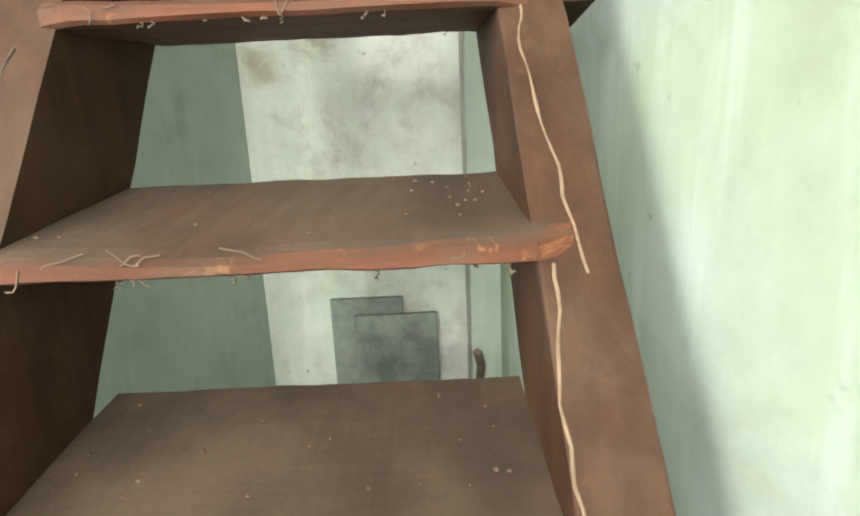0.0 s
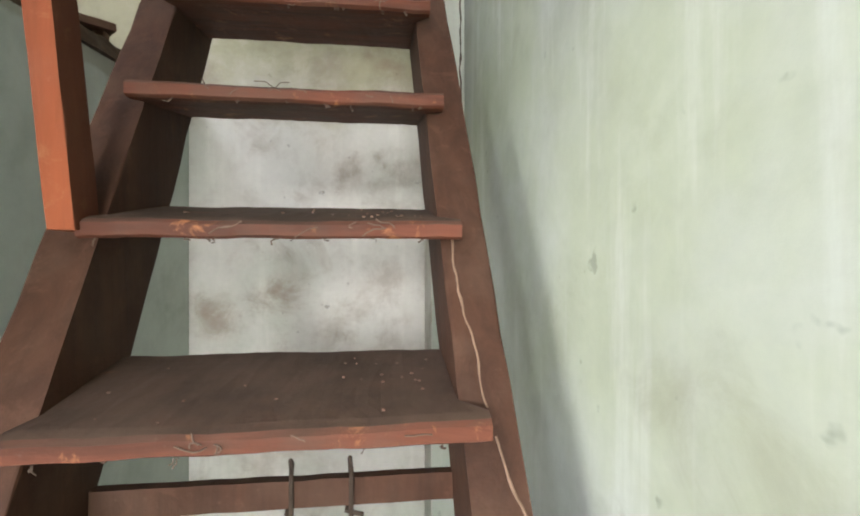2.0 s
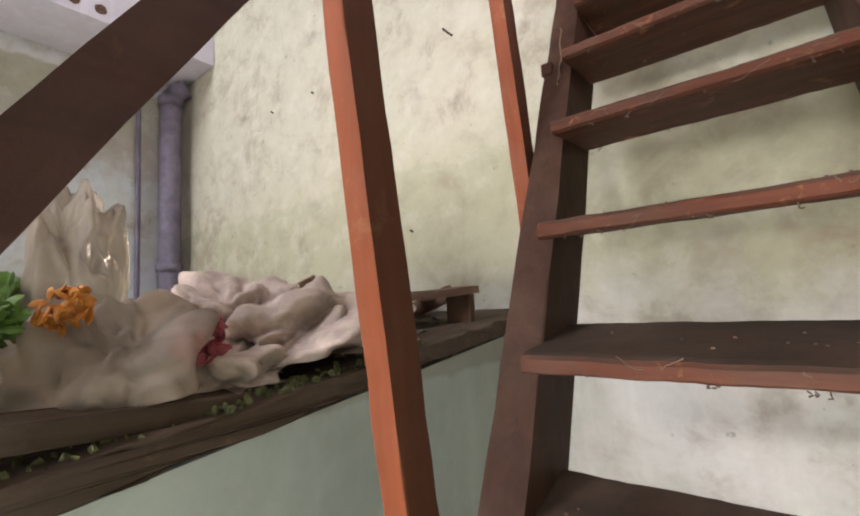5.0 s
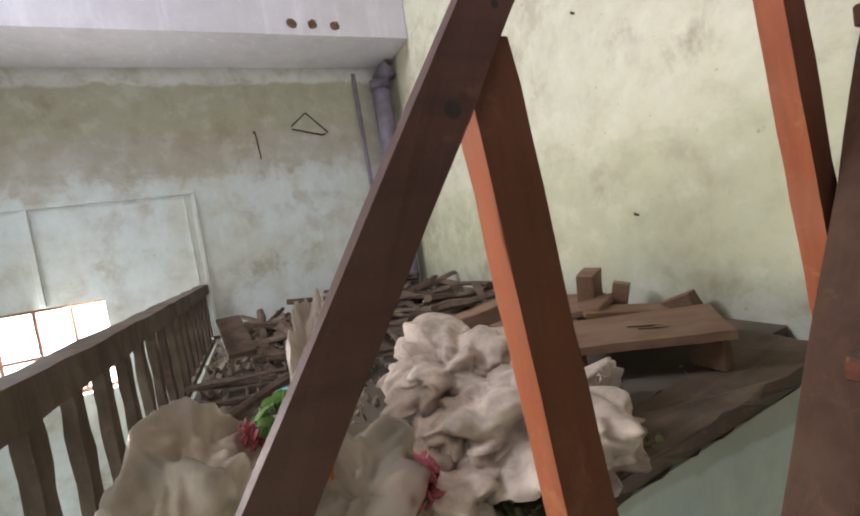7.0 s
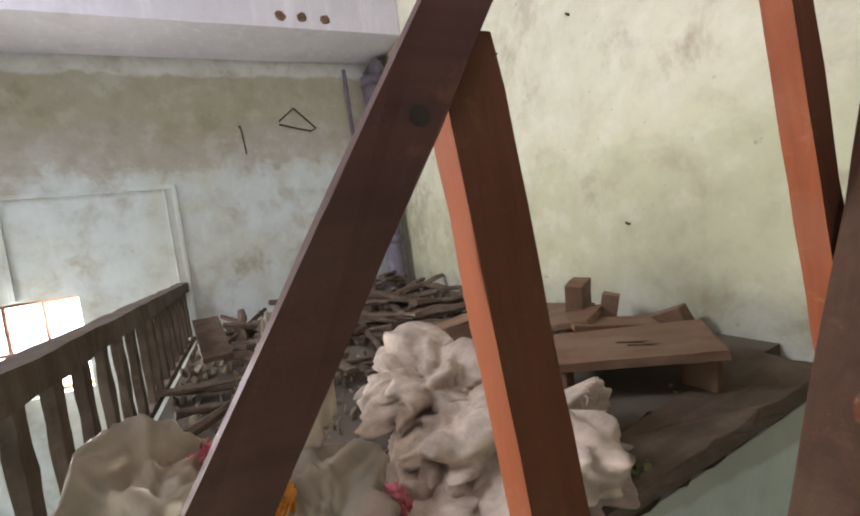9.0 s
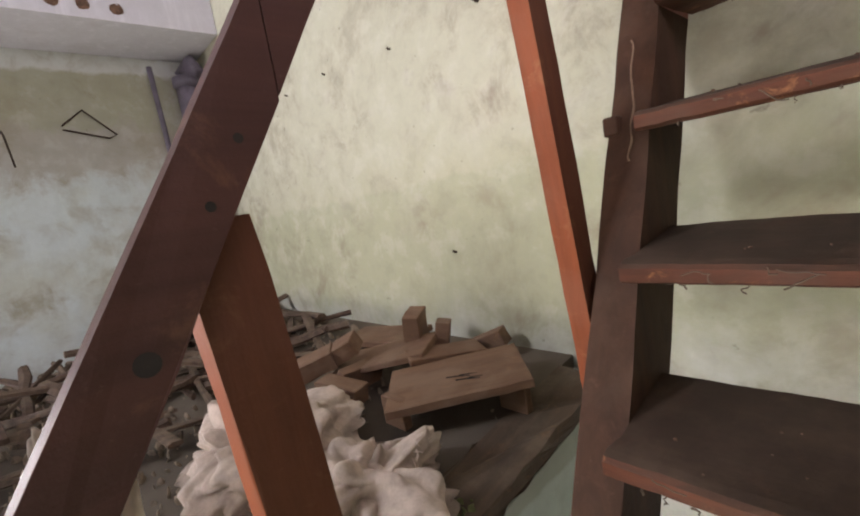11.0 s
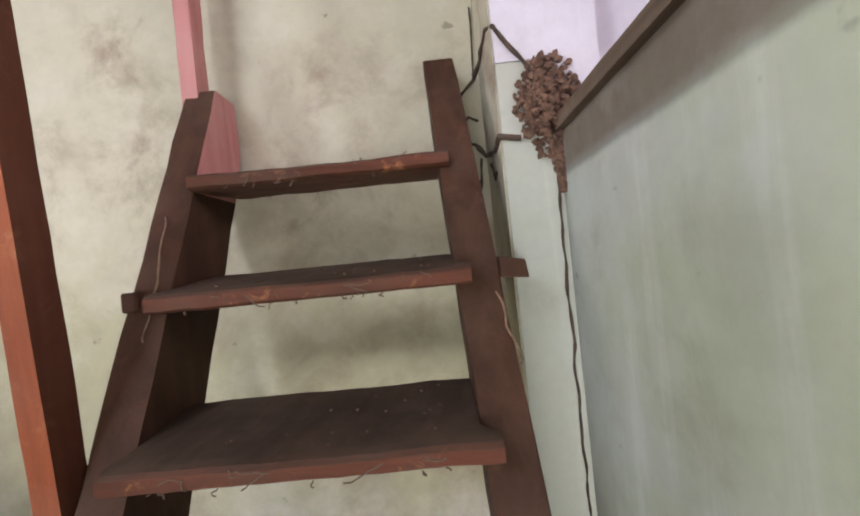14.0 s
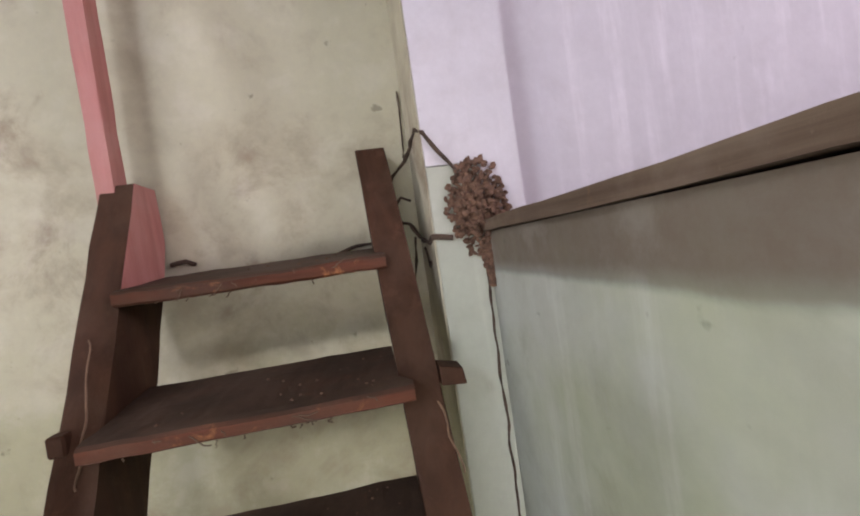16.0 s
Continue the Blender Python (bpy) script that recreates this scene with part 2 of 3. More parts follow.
def box(lo, hi, bev=0.0, bm=None, segs=1):
    bm = bm or bmesh.new()
    vs = bmesh.ops.create_cube(bm, size=1)["verts"]
    for v in vs:
        v.co = Vector([lo[i] + (v.co[i] + 0.5) * (hi[i] - lo[i]) for i in range(3)])
    if bev:
        bmesh.ops.bevel(bm, geom=list({e for v in vs for e in v.link_edges}), offset=bev, segments=segs, profile=0.5, affect="EDGES")
    return bm


def prism(points, axis, a, b, bev=0.0):
    """A polygon in the plane across axis, carried from a to b."""
    bm = bmesh.new()
    put = {0: lambda p, q: (q, p[0], p[1]), 1: lambda p, q: (p[0], q, p[1]), 2: lambda p, q: (p[0], p[1], q)}[axis]
    lo, hi = [bm.verts.new(put(p, a)) for p in points], [bm.verts.new(put(p, b)) for p in points]
    bm.faces.new(lo), bm.faces.new(hi[::-1])
    for i in range(len(points)):
        j = (i + 1) % len(points)
        bm.faces.new((lo[i], lo[j], hi[j], hi[i]))
    if bev:
        bmesh.ops.bevel(bm, geom=bm.edges[:], offset=bev, segments=2, profile=0.5, affect="EDGES")
    return bm


def subdiv(bm, longest):
    for _ in range(8):
        long = [e for e in bm.edges if e.calc_length() > longest]
        if not long or len(bm.edges) > 20000:
            break
        bmesh.ops.subdivide_edges(bm, edges=long, cuts=1)
    return bm


def roughen(bm, amount, freq=20.0, seed=0.0):
    for v in bm.verts:
        q = v.co * freq + Vector((seed, seed * 1.7, -seed))
        v.co += Vector([noise.noise(q + Vector((31.0 * k, 0, 0))) for k in range(3)]) * amount
    return bm


def tube(points, radius, sides=8, bm=None, vary=0.0):
    """A round cord through points."""
    bm = bm or bmesh.new()
    pts = [Vector(p) for p in points]
    rings = []
    for i, p in enumerate(pts):
        way = (pts[min(i + 1, len(pts) - 1)] - pts[max(i - 1, 0)]).normalized()
        side = way.cross(Vector((0.13, 0.31, 0.94))).normalized()
        up = side.cross(way)
        r = radius * (1 + vary * noise.noise(p * 40))
        rings.append([bm.verts.new(p + (side * math.cos(a) + up * math.sin(a)) * r) for a in [math.tau * k / sides for k in range(sides)]])
    for a, b in zip(rings, rings[1:]):
        for k in range(sides):
            bm.faces.new((a[k], a[(k + 1) % sides], b[(k + 1) % sides], b[k]))
    bm.faces.new(rings[0][::-1]), bm.faces.new(rings[-1])
    return bm


def structure(name, bm, material, label=""):
    return tagged(new(name, to_mesh(name, bm, material)), label, kind="structure")


# ---- the building ----
XL, XR, YF, XW, LAND, UP = -0.50, 0.367, 1.53, -2.96, 2.42, 3.225
YRAIL = 0.117
SOUTH, TOP = -3.4, 5.3
structure("wall_north", box((XW - 0.2, YF, -0.02), (3.4, YF + 0.2, TOP)), MAT_FAR, "stained yellow-green plaster wall behind the stair")
structure("wall_stairwell_west", box((XL - 0.12, 0.36, 0), (XL, YF - 0.002, LAND - 0.036)), MAT_LEFT, "mint green plaster wall with a bare cement band under the landing")
structure("wall_stairwell_east", box((XR, -2.2, 0), (XR + 0.14, YF - 0.002, UP - 0.022)), MAT_RIGHT, "streaked pale green plaster wall with a cement band on top")
structure("floor", box((XW - 0.2, SOUTH - 0.2, -0.15), (3.4, YF + 0.2, 0)), MAT_CONCRETE, "dusty concrete ground floor")
structure("landing_slab", box((XW, YRAIL + 0.018, LAND - 0.098), (XL - 0.122, YF - 0.002, LAND)), MAT_CONCRETE, "dirty concrete landing beside the stair")
structure("upper_floor_slab", box((XR + 0.142, -2.2, UP - 0.14), (3.2, YF - 0.002, UP - 0.024)), MAT_CONCRETE, "upper floor slab")
structure("pilaster", box((0.268, 1.335, 0), (XR - 0.002, YF - 0.002, 3.335)), MAT_PILASTER, "pale green corner pilaster")
structure("pilaster_upper", box((0.37, 1.335, UP - 0.02), (0.448, YF - 0.002, TOP), bm=box((0.268, 1.335, 3.337), (0.37, YF - 0.002, TOP))), MAT_UPPER,
          "white corner pilaster above the upper floor")
structure("pilaster_side", box((0.2645, 1.338, 0), (0.2675, YF - 0.002, TOP)), MAT_FAR, "yellow-green side of the corner pilaster")
structure("wall_upper_north", box((0.450, 1.43, UP - 0.022), (3.2, YF - 0.002, TOP)), MAT_UPPER, "lilac white plaster wall of the upper room")


def wall_with_hole(name, x0, x1, ya, yb, z0, z1, hole, material, label):
    """A wall across x with one opening (ylo, yhi, zlo, zhi)."""
    bm = bmesh.new()
    yl, yh, zl, zh = hole
    for lo, hi in (((x0, ya, z0), (x1, yl, z1)), ((x0, yh, z0), (x1, yb, z1)), ((x0, yl, z0), (x1, yh, zl)), ((x0, yl, zh), (x1, yh, z1))):
        box(lo, hi, bm=bm)
    return structure(name, bm, material, label)


wall_with_hole("wall_west", XW - 0.2, XW, SOUTH, YF - 0.002, 0, TOP, (-1.10, -0.38, 2.2, 2.71), MAT_WEST, "pale blue plaster wall with brown damp stains")
structure("wall_south_lower", box((XW, SOUTH - 0.2, 0), (3.2, SOUTH, 1.3)), MAT_WEST)
structure("wall_south_upper", box((XW, SOUTH - 0.2, 3.35), (3.2, SOUTH, TOP)), MAT_WEST)
structure("wall_south_side", box((0.4, SOUTH - 0.2, 1.3), (3.2, SOUTH, 3.35)), MAT_WEST)
structure("wall_east", box((3.2, SOUTH, 0), (3.4, YF - 0.002, TOP)), MAT_UPPER)
structure("ceiling", box((XW - 0.2, SOUTH - 0.2, TOP), (3.4, YF + 0.2, TOP + 0.15)), MAT_UPPER)
structure("west_beam", box((XW + 0.002, SOUTH, 4.0), (XW + 0.45, YF - 0.004, TOP - 0.002)), MAT_UPPER, "white painted beam with cracks")

# ---- the stair ----


def left_x(z):
    return -0.253 - 0.012 * (z - 1.5)


def right_x(z):
    return 0.25 - 0.047 * (z - 1.5)


def front_y(z):
    return 0.437 + 0.532 * (z - 1.5)


stair = empty("staircase", (0, 0.3, 0), "steep open brown wooden staircase with dusty treads", "staircase")


def stringer(inner, outer, top):
    bm = bmesh.new()
    rings = []
    for k in range(61):
        z = top * k / 60
        y = front_y(z)
        back = min(y + 0.155, YF - 0.004)
        x0, x1 = inner(z), outer(z)
        rings.append([bm.verts.new(c) for c in ((x0, y, z), (x1, y, z), (x1, back, z), (x0, back, z))])
    for a, b in zip(rings, rings[1:]):
        for k in range(4):
            bm.faces.new((a[k], a[(k + 1) % 4], b[(k + 1) % 4], b[k]))
    bm.faces.new(rings[0]), bm.faces.new(rings[-1])
    roughen(bm, 0.0022, 17)
    long = [e for e in bm.edges if abs((e.verts[0].co - e.verts[1].co).normalized().z) > 0.5]
    bmesh.ops.bevel(bm, geom=long, offset=0.004, segments=2, profile=0.5, affect="EDGES")
    ob = part("stringer", bm, MAT_STRINGER, stair)
    # upper inner face of the left stringer carries the painted pink glare
    ob.data.materials.append(MAT_PINK_GLARE)
    for f in ob.data.polygons:
        f.material_index = int(f.normal.x > 0.6 and f.center.z > 3.17 and f.center.x < 0)
    return ob


stringer(lambda z: -0.240 - 0.02 * (z - 1.6), lambda z: -0.308 - 0.016 * (z - 1.6), 3.39)
stringer(lambda z: 0.214 - 0.038 * (z - 1.6), lambda z: 0.282 - 0.042 * (z - 1.6), 3.41)


def tread(k, y, z, slope):
    """A board with a worn nosing that laps the stringers; z is its upper front edge."""
    x0, x1 = left_x(z), right_x(z)
    ixl, ixr = -0.239 - 0.02 * (z - 1.6), 0.213 - 0.038 * (z - 1.6)
    worn = 0.010 if z < 1.6 else 0.003
    bm = bmesh.new()
    nx, depth = 30, (0.0, 0.006, 0.018, 0.045, 0.09, 0.14, 0.195)
    top, low = [], []
    for j, d in enumerate(depth):
        a, b = (x0, x1) if d < 0.03 else (ixl, ixr)
        rt, rl = [], []
        for i in range(nx + 1):
            x = a + (b - a) * i / nx
            wob = 0.0022 * noise.noise(Vector((x * 14, k * 5.0, d * 10))) + 0.0011 * noise.noise(Vector((x * 60, k * 7.0, d * 40)))
            end = min(i, nx - i) / nx
            corner = 0.012 * max(0, 1 - end * 14) if j < 2 and z < 1.6 else 0
            yy = y + d + (corner if j < 2 else 0) + 0.0035 * noise.noise(Vector((x * 9, k * 3.3, 1))) * (j in (0, 6))
            rnd = (0.006, 0.0018, 0, 0, 0, 0, 0)[j]
            dip = worn * math.exp(-((x + 0.02) / 0.16) ** 2) * max(0, 1 - d / 0.12)
            rt.append(bm.verts.new((x, yy, z + slope * d / 0.195 + wob - rnd - dip)))
            rl.append(bm.verts.new((x, yy, z - 0.029 + slope * d / 0.195 + wob + rnd)))
        top.append(rt), low.append(rl)
    for j in range(len(depth) - 1):
        for i in range(nx):
            bm.faces.new((top[j][i], top[j][i + 1], top[j + 1][i + 1], top[j + 1][i]))
            bm.faces.new((low[j][i], low[j + 1][i], low[j + 1][i + 1], low[j][i + 1]))
        for i in (0, nx):
            bm.faces.new((top[j][i], top[j + 1][i], low[j + 1][i], low[j][i]))
    for j in (0, len(depth) - 1):
        for i in range(nx):
            bm.faces.new((top[j][i], low[j][i], low[j][i + 1], top[j][i + 1]))
    return part("tread", bm, MAT_TREAD, stair, smooth=False)


TREADS = [(-0.20, 0.20, 0.04), (-0.09, 0.41, 0.04), (0.01, 0.625, 0.04), (0.115, 0.84, 0.04), (0.215, 1.05, 0.045), (0.30, 1.275, 0.052), (0.42, 1.517, 0.038),
          (0.525, 1.740, 0.037), (0.647, 1.968, 0.036), (0.751, 2.184, 0.034), (0.856, 2.397, 0.028), (0.955, 2.594, 0.025), (1.065, 2.802, 0.018),
          (1.172, 2.996, 0.020), (1.307, 3.191, 0.016)]
for k, row in enumerate(TREADS):
    tread(k, *row)
part("wedge", prism([(0.283, 1.545), (0.335, 1.527), (0.335, 1.508), (0.283, 1.508)], 1, 0.47, 0.56, 0.002), MAT_STRINGER, stair)
part("cross_bar", box((-0.335, 1.215, 2.972), (-0.31, 1.26, 3.002), 0.003), MAT_STRINGER, stair)
part("cross_bar", prism([(0.225, 3.003), (0.262, 2.995), (0.266, 2.968), (0.225, 2.972)], 1, 1.215, 1.26, 0.002), MAT_STRINGER, stair)
part("back_batten", roughen(subdiv(box((-0.239, 0.640, 1.592), (0.216, 0.655, 1.628)), 0.04), 0.0015, 30), MAT_STRINGER, stair)

# ---- posts and the handrail ----
POSTS = ((-0.295, 0.630, 2.1, -0.065, -0.05, 1.95, 2.935), (-0.375, 1.088, 2.9, -0.047, -0.039, 2.56, 3.70), (-0.342, 1.434, 3.5, -0.004, -0.01, 3.24, 4.30))
railing = empty("stair_railing", (-0.3, 0.6, 1.95), "brown handrail on orange painted posts beside the stair", "railing")
for x, y, zr, dx, dy, z0, z1 in POSTS:
    bm = bmesh.new()
    rings = []
    for k in range(25):
        z = z0 + (z1 - z0) * k / 24
        px, py = x + dx * (z - zr), y + dy * (z - zr)
        rings.append([bm.verts.new(c) for c in ((px, py, z), (px + 0.033, py, z), (px + 0.033, py + 0.048, z), (px, py + 0.048, z))])
    for a, b in zip(rings, rings[1:]):
        for q in range(4):
            bm.faces.new((a[q], a[(q + 1) % 4], b[(q + 1) % 4], b[q]))
    bm.faces.new(rings[0]), bm.faces.new(rings[-1])
    roughen(bm, 0.0012, 19)
    bmesh.ops.bevel(bm, geom=[e for e in bm.edges if abs((e.verts[0].co - e.verts[1].co).normalized().z) > 0.5], offset=0.003, segments=2, profile=0.5, affect="EDGES")
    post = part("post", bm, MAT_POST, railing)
    # top post gets the painted glare, the other posts the painted shade
    post.data.materials.append(MAT_PINK_GLARE if z1 > 4 else MAT_POST_SHADED)
    # +x faces take the second material, on the top post the front too
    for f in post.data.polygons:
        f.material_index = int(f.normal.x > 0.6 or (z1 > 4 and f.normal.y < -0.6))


def rail_z(y):
    return 2.590 + 1.58 * (y - 0.35)


def rail_board(y0, y1, x0, x1, thick):
    pts = [(y0 + (y1 - y0) * k / 24, rail_z(y0 + (y1 - y0) * k / 24)) for k in range(25)]
    bm = prism(pts + [(y, z - thick) for y, z in reversed(pts)], 0, x0, x1)
    roughen(bm, 0.0015, 13)
    bmesh.ops.bevel(bm, geom=[e for e in bm.edges if e.is_manifold and e.calc_face_angle(0) > 1.0], offset=0.003, segments=2, profile=0.5, affect="EDGES")
    return part("handrail", bm, MAT_RAIL, railing)


rail_board(0.14, 0.655, -0.308, -0.283, 0.074)
rail_board(0.656, 1.36, -0.308, -0.283, 0.072)
for y, r in ((0.556, 0.0065), (0.602, 0.003), (0.625, 0.003)):
    c = (-0.2826, y, rail_z(y) - 0.048)
    bm = bmesh.new()
    bmesh.ops.create_circle(bm, cap_ends=True, segments=14, radius=r, matrix=Matrix.Translation(c) @ pose(0, 0, 0, 0, 90, 0))
    bmesh.ops.create_circle(bm, cap_ends=False, segments=14, radius=r * 1.3, matrix=Matrix.Translation(c) @ pose(0, 0, 0, 0, 90, 0))
    part("nail_hole", bm, MAT_DARK, railing)

def sag(ob, slope=0.09, pivot=1.27):
    """The landing falls a little towards the balustrade, and what lies on it with it."""
    if ob.data and ob.matrix_world.translation.length < 1e-6:
        for v in ob.data.vertices:
            v.co.z += slope * (v.co.y - pivot)
    elif ob.data:
        ob.location.z += slope * (ob.location.y - pivot)
    return ob


sag(bpy.data.objects["landing_slab"])
for v in bpy.data.objects["wall_stairwell_west"].data.vertices:
    v.co.z += 0.09 * (v.co.y - 1.27) * (v.co.z > 1)

# ---- planks on the edges ----
landing_edge = structure("landing_edge_plank", roughen(subdiv(box((XL - 0.126, 0.1, LAND - 0.033), (XL + 0.002, 1.46, LAND + 0.001)), 0.03), 0.010, 24), MAT_EDGE, "rotten plank along the landing edge")
upper_edge = structure("upper_edge_plank", roughen(subdiv(box((XR - 0.012, -2.2, UP - 0.02), (XR + 0.16, 1.33, UP)), 0.08), 0.003, 12), MAT_PLANK, "weathered plank along the upper floor edge")

sag(landing_edge)

# ---- balustrade ----
balustrade = empty("balustrade", (-1.7, YRAIL, LAND), "weathered dark wooden balustrade along the landing", "balustrade")
part("top_rail", roughen(subdiv(box((XW, YRAIL - 0.03, 2.635), (-0.50, YRAIL + 0.03, 2.69)), 0.1), 0.006, 15), MAT_BALUSTER, balustrade)
for k in range(17):
    x = -0.580 - 0.145 * k
    part("baluster", roughen(subdiv(box((x - 0.021, YRAIL - 0.010, 2.33), (x + 0.021, YRAIL + 0.010, 2.64)), 0.05), 0.004, 23, k), MAT_BALUSTER, balustrade)

part("bottom_rail", roughen(subdiv(box((XW, YRAIL - 0.014, 2.335), (-0.50, YRAIL + 0.014, 2.36)), 0.1), 0.003, 15), MAT_BALUSTER, balustrade)

# ---- west wall: window grille, old opening trim, pipes ----
window = empty("window_1", (XW, -0.74, 2.2), "", "", "")
window["kind"] = "structure"
for y in (-1.09, -0.91, -0.73, -0.56, -0.39):
    part("window_bar", box((XW - 0.09, y - 0.007, 2.2), (XW - 0.075, y + 0.007, 2.71)), MAT_FRAME, window)
for z in (2.21, 2.44, 2.70):
    part("window_bar", box((XW - 0.092, -1.10, z - 0.008), (XW - 0.074, -0.38, z + 0.008)), MAT_FRAME, window)
for name, lo, hi in (("trim", (XW + 0.001, -3.0, 3.245), (XW + 0.014, 0.165, 3.268)), ("trim", (XW + 0.001, 0.145, 2.42), (XW + 0.014, 0.168, 3.244)),
                     ("trim", (XW + 0.001, -0.66, 2.72), (XW + 0.012, -0.635, 3.244)), ("trim", (XW + 0.001, 0.10, 2.42), (XW + 0.008, 0.11, 3.244))):
    structure(name, box(lo, hi, 0.002), MAT_WEST, "thin raised plaster strip of a closed opening")
pipe = empty("downpipe", (-2.85, 1.40, 2.42), "thick grey purple drain pipe in the wall corner", "pipe")
part("pipe", tube([(-2.86, 1.42, 2.40 + 0.1 * k) for k in range(15)] + [(-2.86, 1.43, 3.88), (-2.84, 1.47, 3.93), (-2.82, 1.50, 3.95)], 0.062, 16), MAT_PIPE, pipe, smooth=True)
for z in (2.75, 3.82):
    part("collar", tube([(-2.86, 1.42, z), (-2.86, 1.42, z + 0.05)], 0.072, 16), MAT_PIPE, pipe, smooth=True)
thin_pipe = tagged(part("thin_pipe", tube([(-2.935, 1.27, 2.42), (-2.935, 1.27, 3.0), (-2.94, 1.265, 3.95)], 0.014, 8), MAT_PIPE), "thin pale pipe on the blue wall", "pipe")
for pts in (((-2.955, 0.56, 3.59), (-2.93, 0.565, 3.59), (-2.93, 0.57, 3.57), (-2.945, 0.58, 3.42)),
            ((-2.955, 0.80, 3.62), (-2.94, 0.90, 3.70), (-2.95, 1.03, 3.57), (-2.94, 0.99, 3.55), (-2.95, 0.80, 3.60))):
    tagged(part("wall_wire", tube(pts, 0.005, 6), MAT_WIRE), "bent rusty wire on the damp blue wall", "wire", "wires on the blue wall")
for y in (0.84, 0.95, 1.08):
    bm = bmesh.new()
    bmesh.ops.create_circle(bm, cap_ends=True, segments=9, radius=0.028, matrix=Matrix.Translation((XW + 0.4522, y, 4.06)) @ pose(0, 0, 0, 0, 90, 0))
    structure("beam_hole", roughen(bm, 0.008, 30), MAT_MUD, "small rusty hole in the white beam")

# ---- panels and rods under the stair ----
for x0, x1, z1, y in ((-0.25, 0.023, 0.89, 1.50), (-0.16, 0.15, 0.83, 1.475)):
    tagged(part("panel", box((x0, y, 0), (x1, y + 0.02, z1), 0.003), MAT_PANEL), "grey fibre panel leaning on the wall", "panel", "panels under the stair")
tagged(part("broken_slat", tube([(0.20, 0.66, 0.85), (0.215, 0.62, 1.01), (0.206, 0.60, 1.045)], 0.008, 5), MAT_PLANK), "pale splintered slat behind the stair", "wood scrap")

# ---- hooks on the batten ----
for x in (0.003, 0.079):
    pts = [(x, 0.637, 1.535), (x, 0.637, 1.60), (x + 0.001, 0.634, 1.64), (x - 0.002, 0.645, 1.652), (x - 0.003, 0.66, 1.64), (x - 0.004, 0.662, 1.60), (x - 0.006, 0.64, 1.585), (x + 0.016 * (x > 0.05), 0.634, 1.582)]
    tagged(part("wire_hook", tube(pts, 0.0032, 7), MAT_WIRE), "rusty wire hook hanging on the batten", "hook", "hooks on the batten")
    tagged(part("wire_hook", tube([(x - 0.018, 0.648, 1.54), (x - 0.016, 0.646, 1.57)], 0.0026, 6), MAT_WIRE), "short rusty wire stub behind the stair", "hook", "hooks on the batten")

# ---- dry roots on the stringer ----


def root(points, seed, radius=0.0015):
    pts = []
    for a, b in zip(points, points[1:]):
        a, b = Vector(a), Vector(b)
        for k in range(8):
            p = a.lerp(b, k / 8)
            pts.append(p + Vector((noise.noise(p * 26 + Vector((seed, 0, 0))), 0, noise.noise(p * 26 + Vector((0, seed, 0))))) * 0.007)
    return tube(pts + [Vector(points[-1])], radius, 7, vary=0.5)


def on_right(u, z):
    x = 0.214 - 0.038 * (z - 1.6)
    return (x + 0.068 * u, front_y(z) - 0.001, z)


roots = ([on_right(0.25, 1.96), on_right(0.22, 1.87), on_right(0.45, 1.80), on_right(0.5, 1.74)],
         [on_right(0.55, 1.715), on_right(0.85, 1.65), on_right(0.88, 1.56), on_right(0.93, 1.52)],
         [on_right(0.3, 1.51), on_right(0.3, 1.42), on_right(0.42, 1.34), on_right(0.6, 1.24)],
         [on_right(0.2, 1.25), on_right(0.05, 1.15), on_right(0.1, 1.05), on_right(0.3, 0.95)],
         [on_right(0.7, 2.95), on_right(0.85, 2.92), on_right(0.98, 2.86)])
for k, pts in enumerate(roots):
    tagged(part("dry_root", root(pts, 3.0 * k), MAT_VINE), "pale dried root clinging to the stair stringer", "root", "roots on the stair")
for y0, z0, z1, k in ((0, 1.47, 1.12, 1), (0, 3.12, 2.93, 2)):
    pts = [(-0.290 + 0.02 * math.sin(z * 9) - 0.016 * (z - 1.6), front_y(z) - 0.001, z) for z in (z0, z0 - 0.08, z0 - 0.16, z1)]
    tagged(part("dry_root", root(pts, 9.0 + k, 0.0016), MAT_VINE if k == 2 else MAT_TRAIL), "thin dark root on the stair stringer", "root", "roots on the stair")

# ---- lint and cobweb under the treads ----
rnd = random.Random(7)
lint = bmesh.new()
for k, (y, z, slope) in enumerate(TREADS[4:]):
    for _ in range(9):
        x = rnd.uniform(left_x(z) + 0.02, right_x(z) - 0.03)
        d = rnd.choice((0.004, 0.004, 0.19))
        p = Vector((x, y + d, z - 0.027 + slope * d / 0.195))
        pts = [p]
        for _ in range(5):
            p = p + Vector((rnd.uniform(-0.004, 0.004), rnd.uniform(-0.002, 0.002), rnd.uniform(-0.003, 0.001)))
            pts.append(p)
        tube(pts, rnd.uniform(0.0006, 0.0013), 4, lint)
    for _ in range(7):
        x = rnd.uniform(left_x(z) + 0.05, right_x(z) - 0.05)
        p = Vector((x, y - 0.0015, z - 0.012))
        pts = [p]
        way = Vector((rnd.uniform(-1, 1), 0, rnd.uniform(-0.4, 0.4))) * 0.006
        for _ in range(5):
            way += Vector((rnd.uniform(-1, 1), 0, rnd.uniform(-1, 1))) * 0.003
            p = p + way
            p.z = max(z - 0.03, min(z + 0.002, p.z))
            pts.append(p)
        tube(pts, 0.0009, 4, lint)
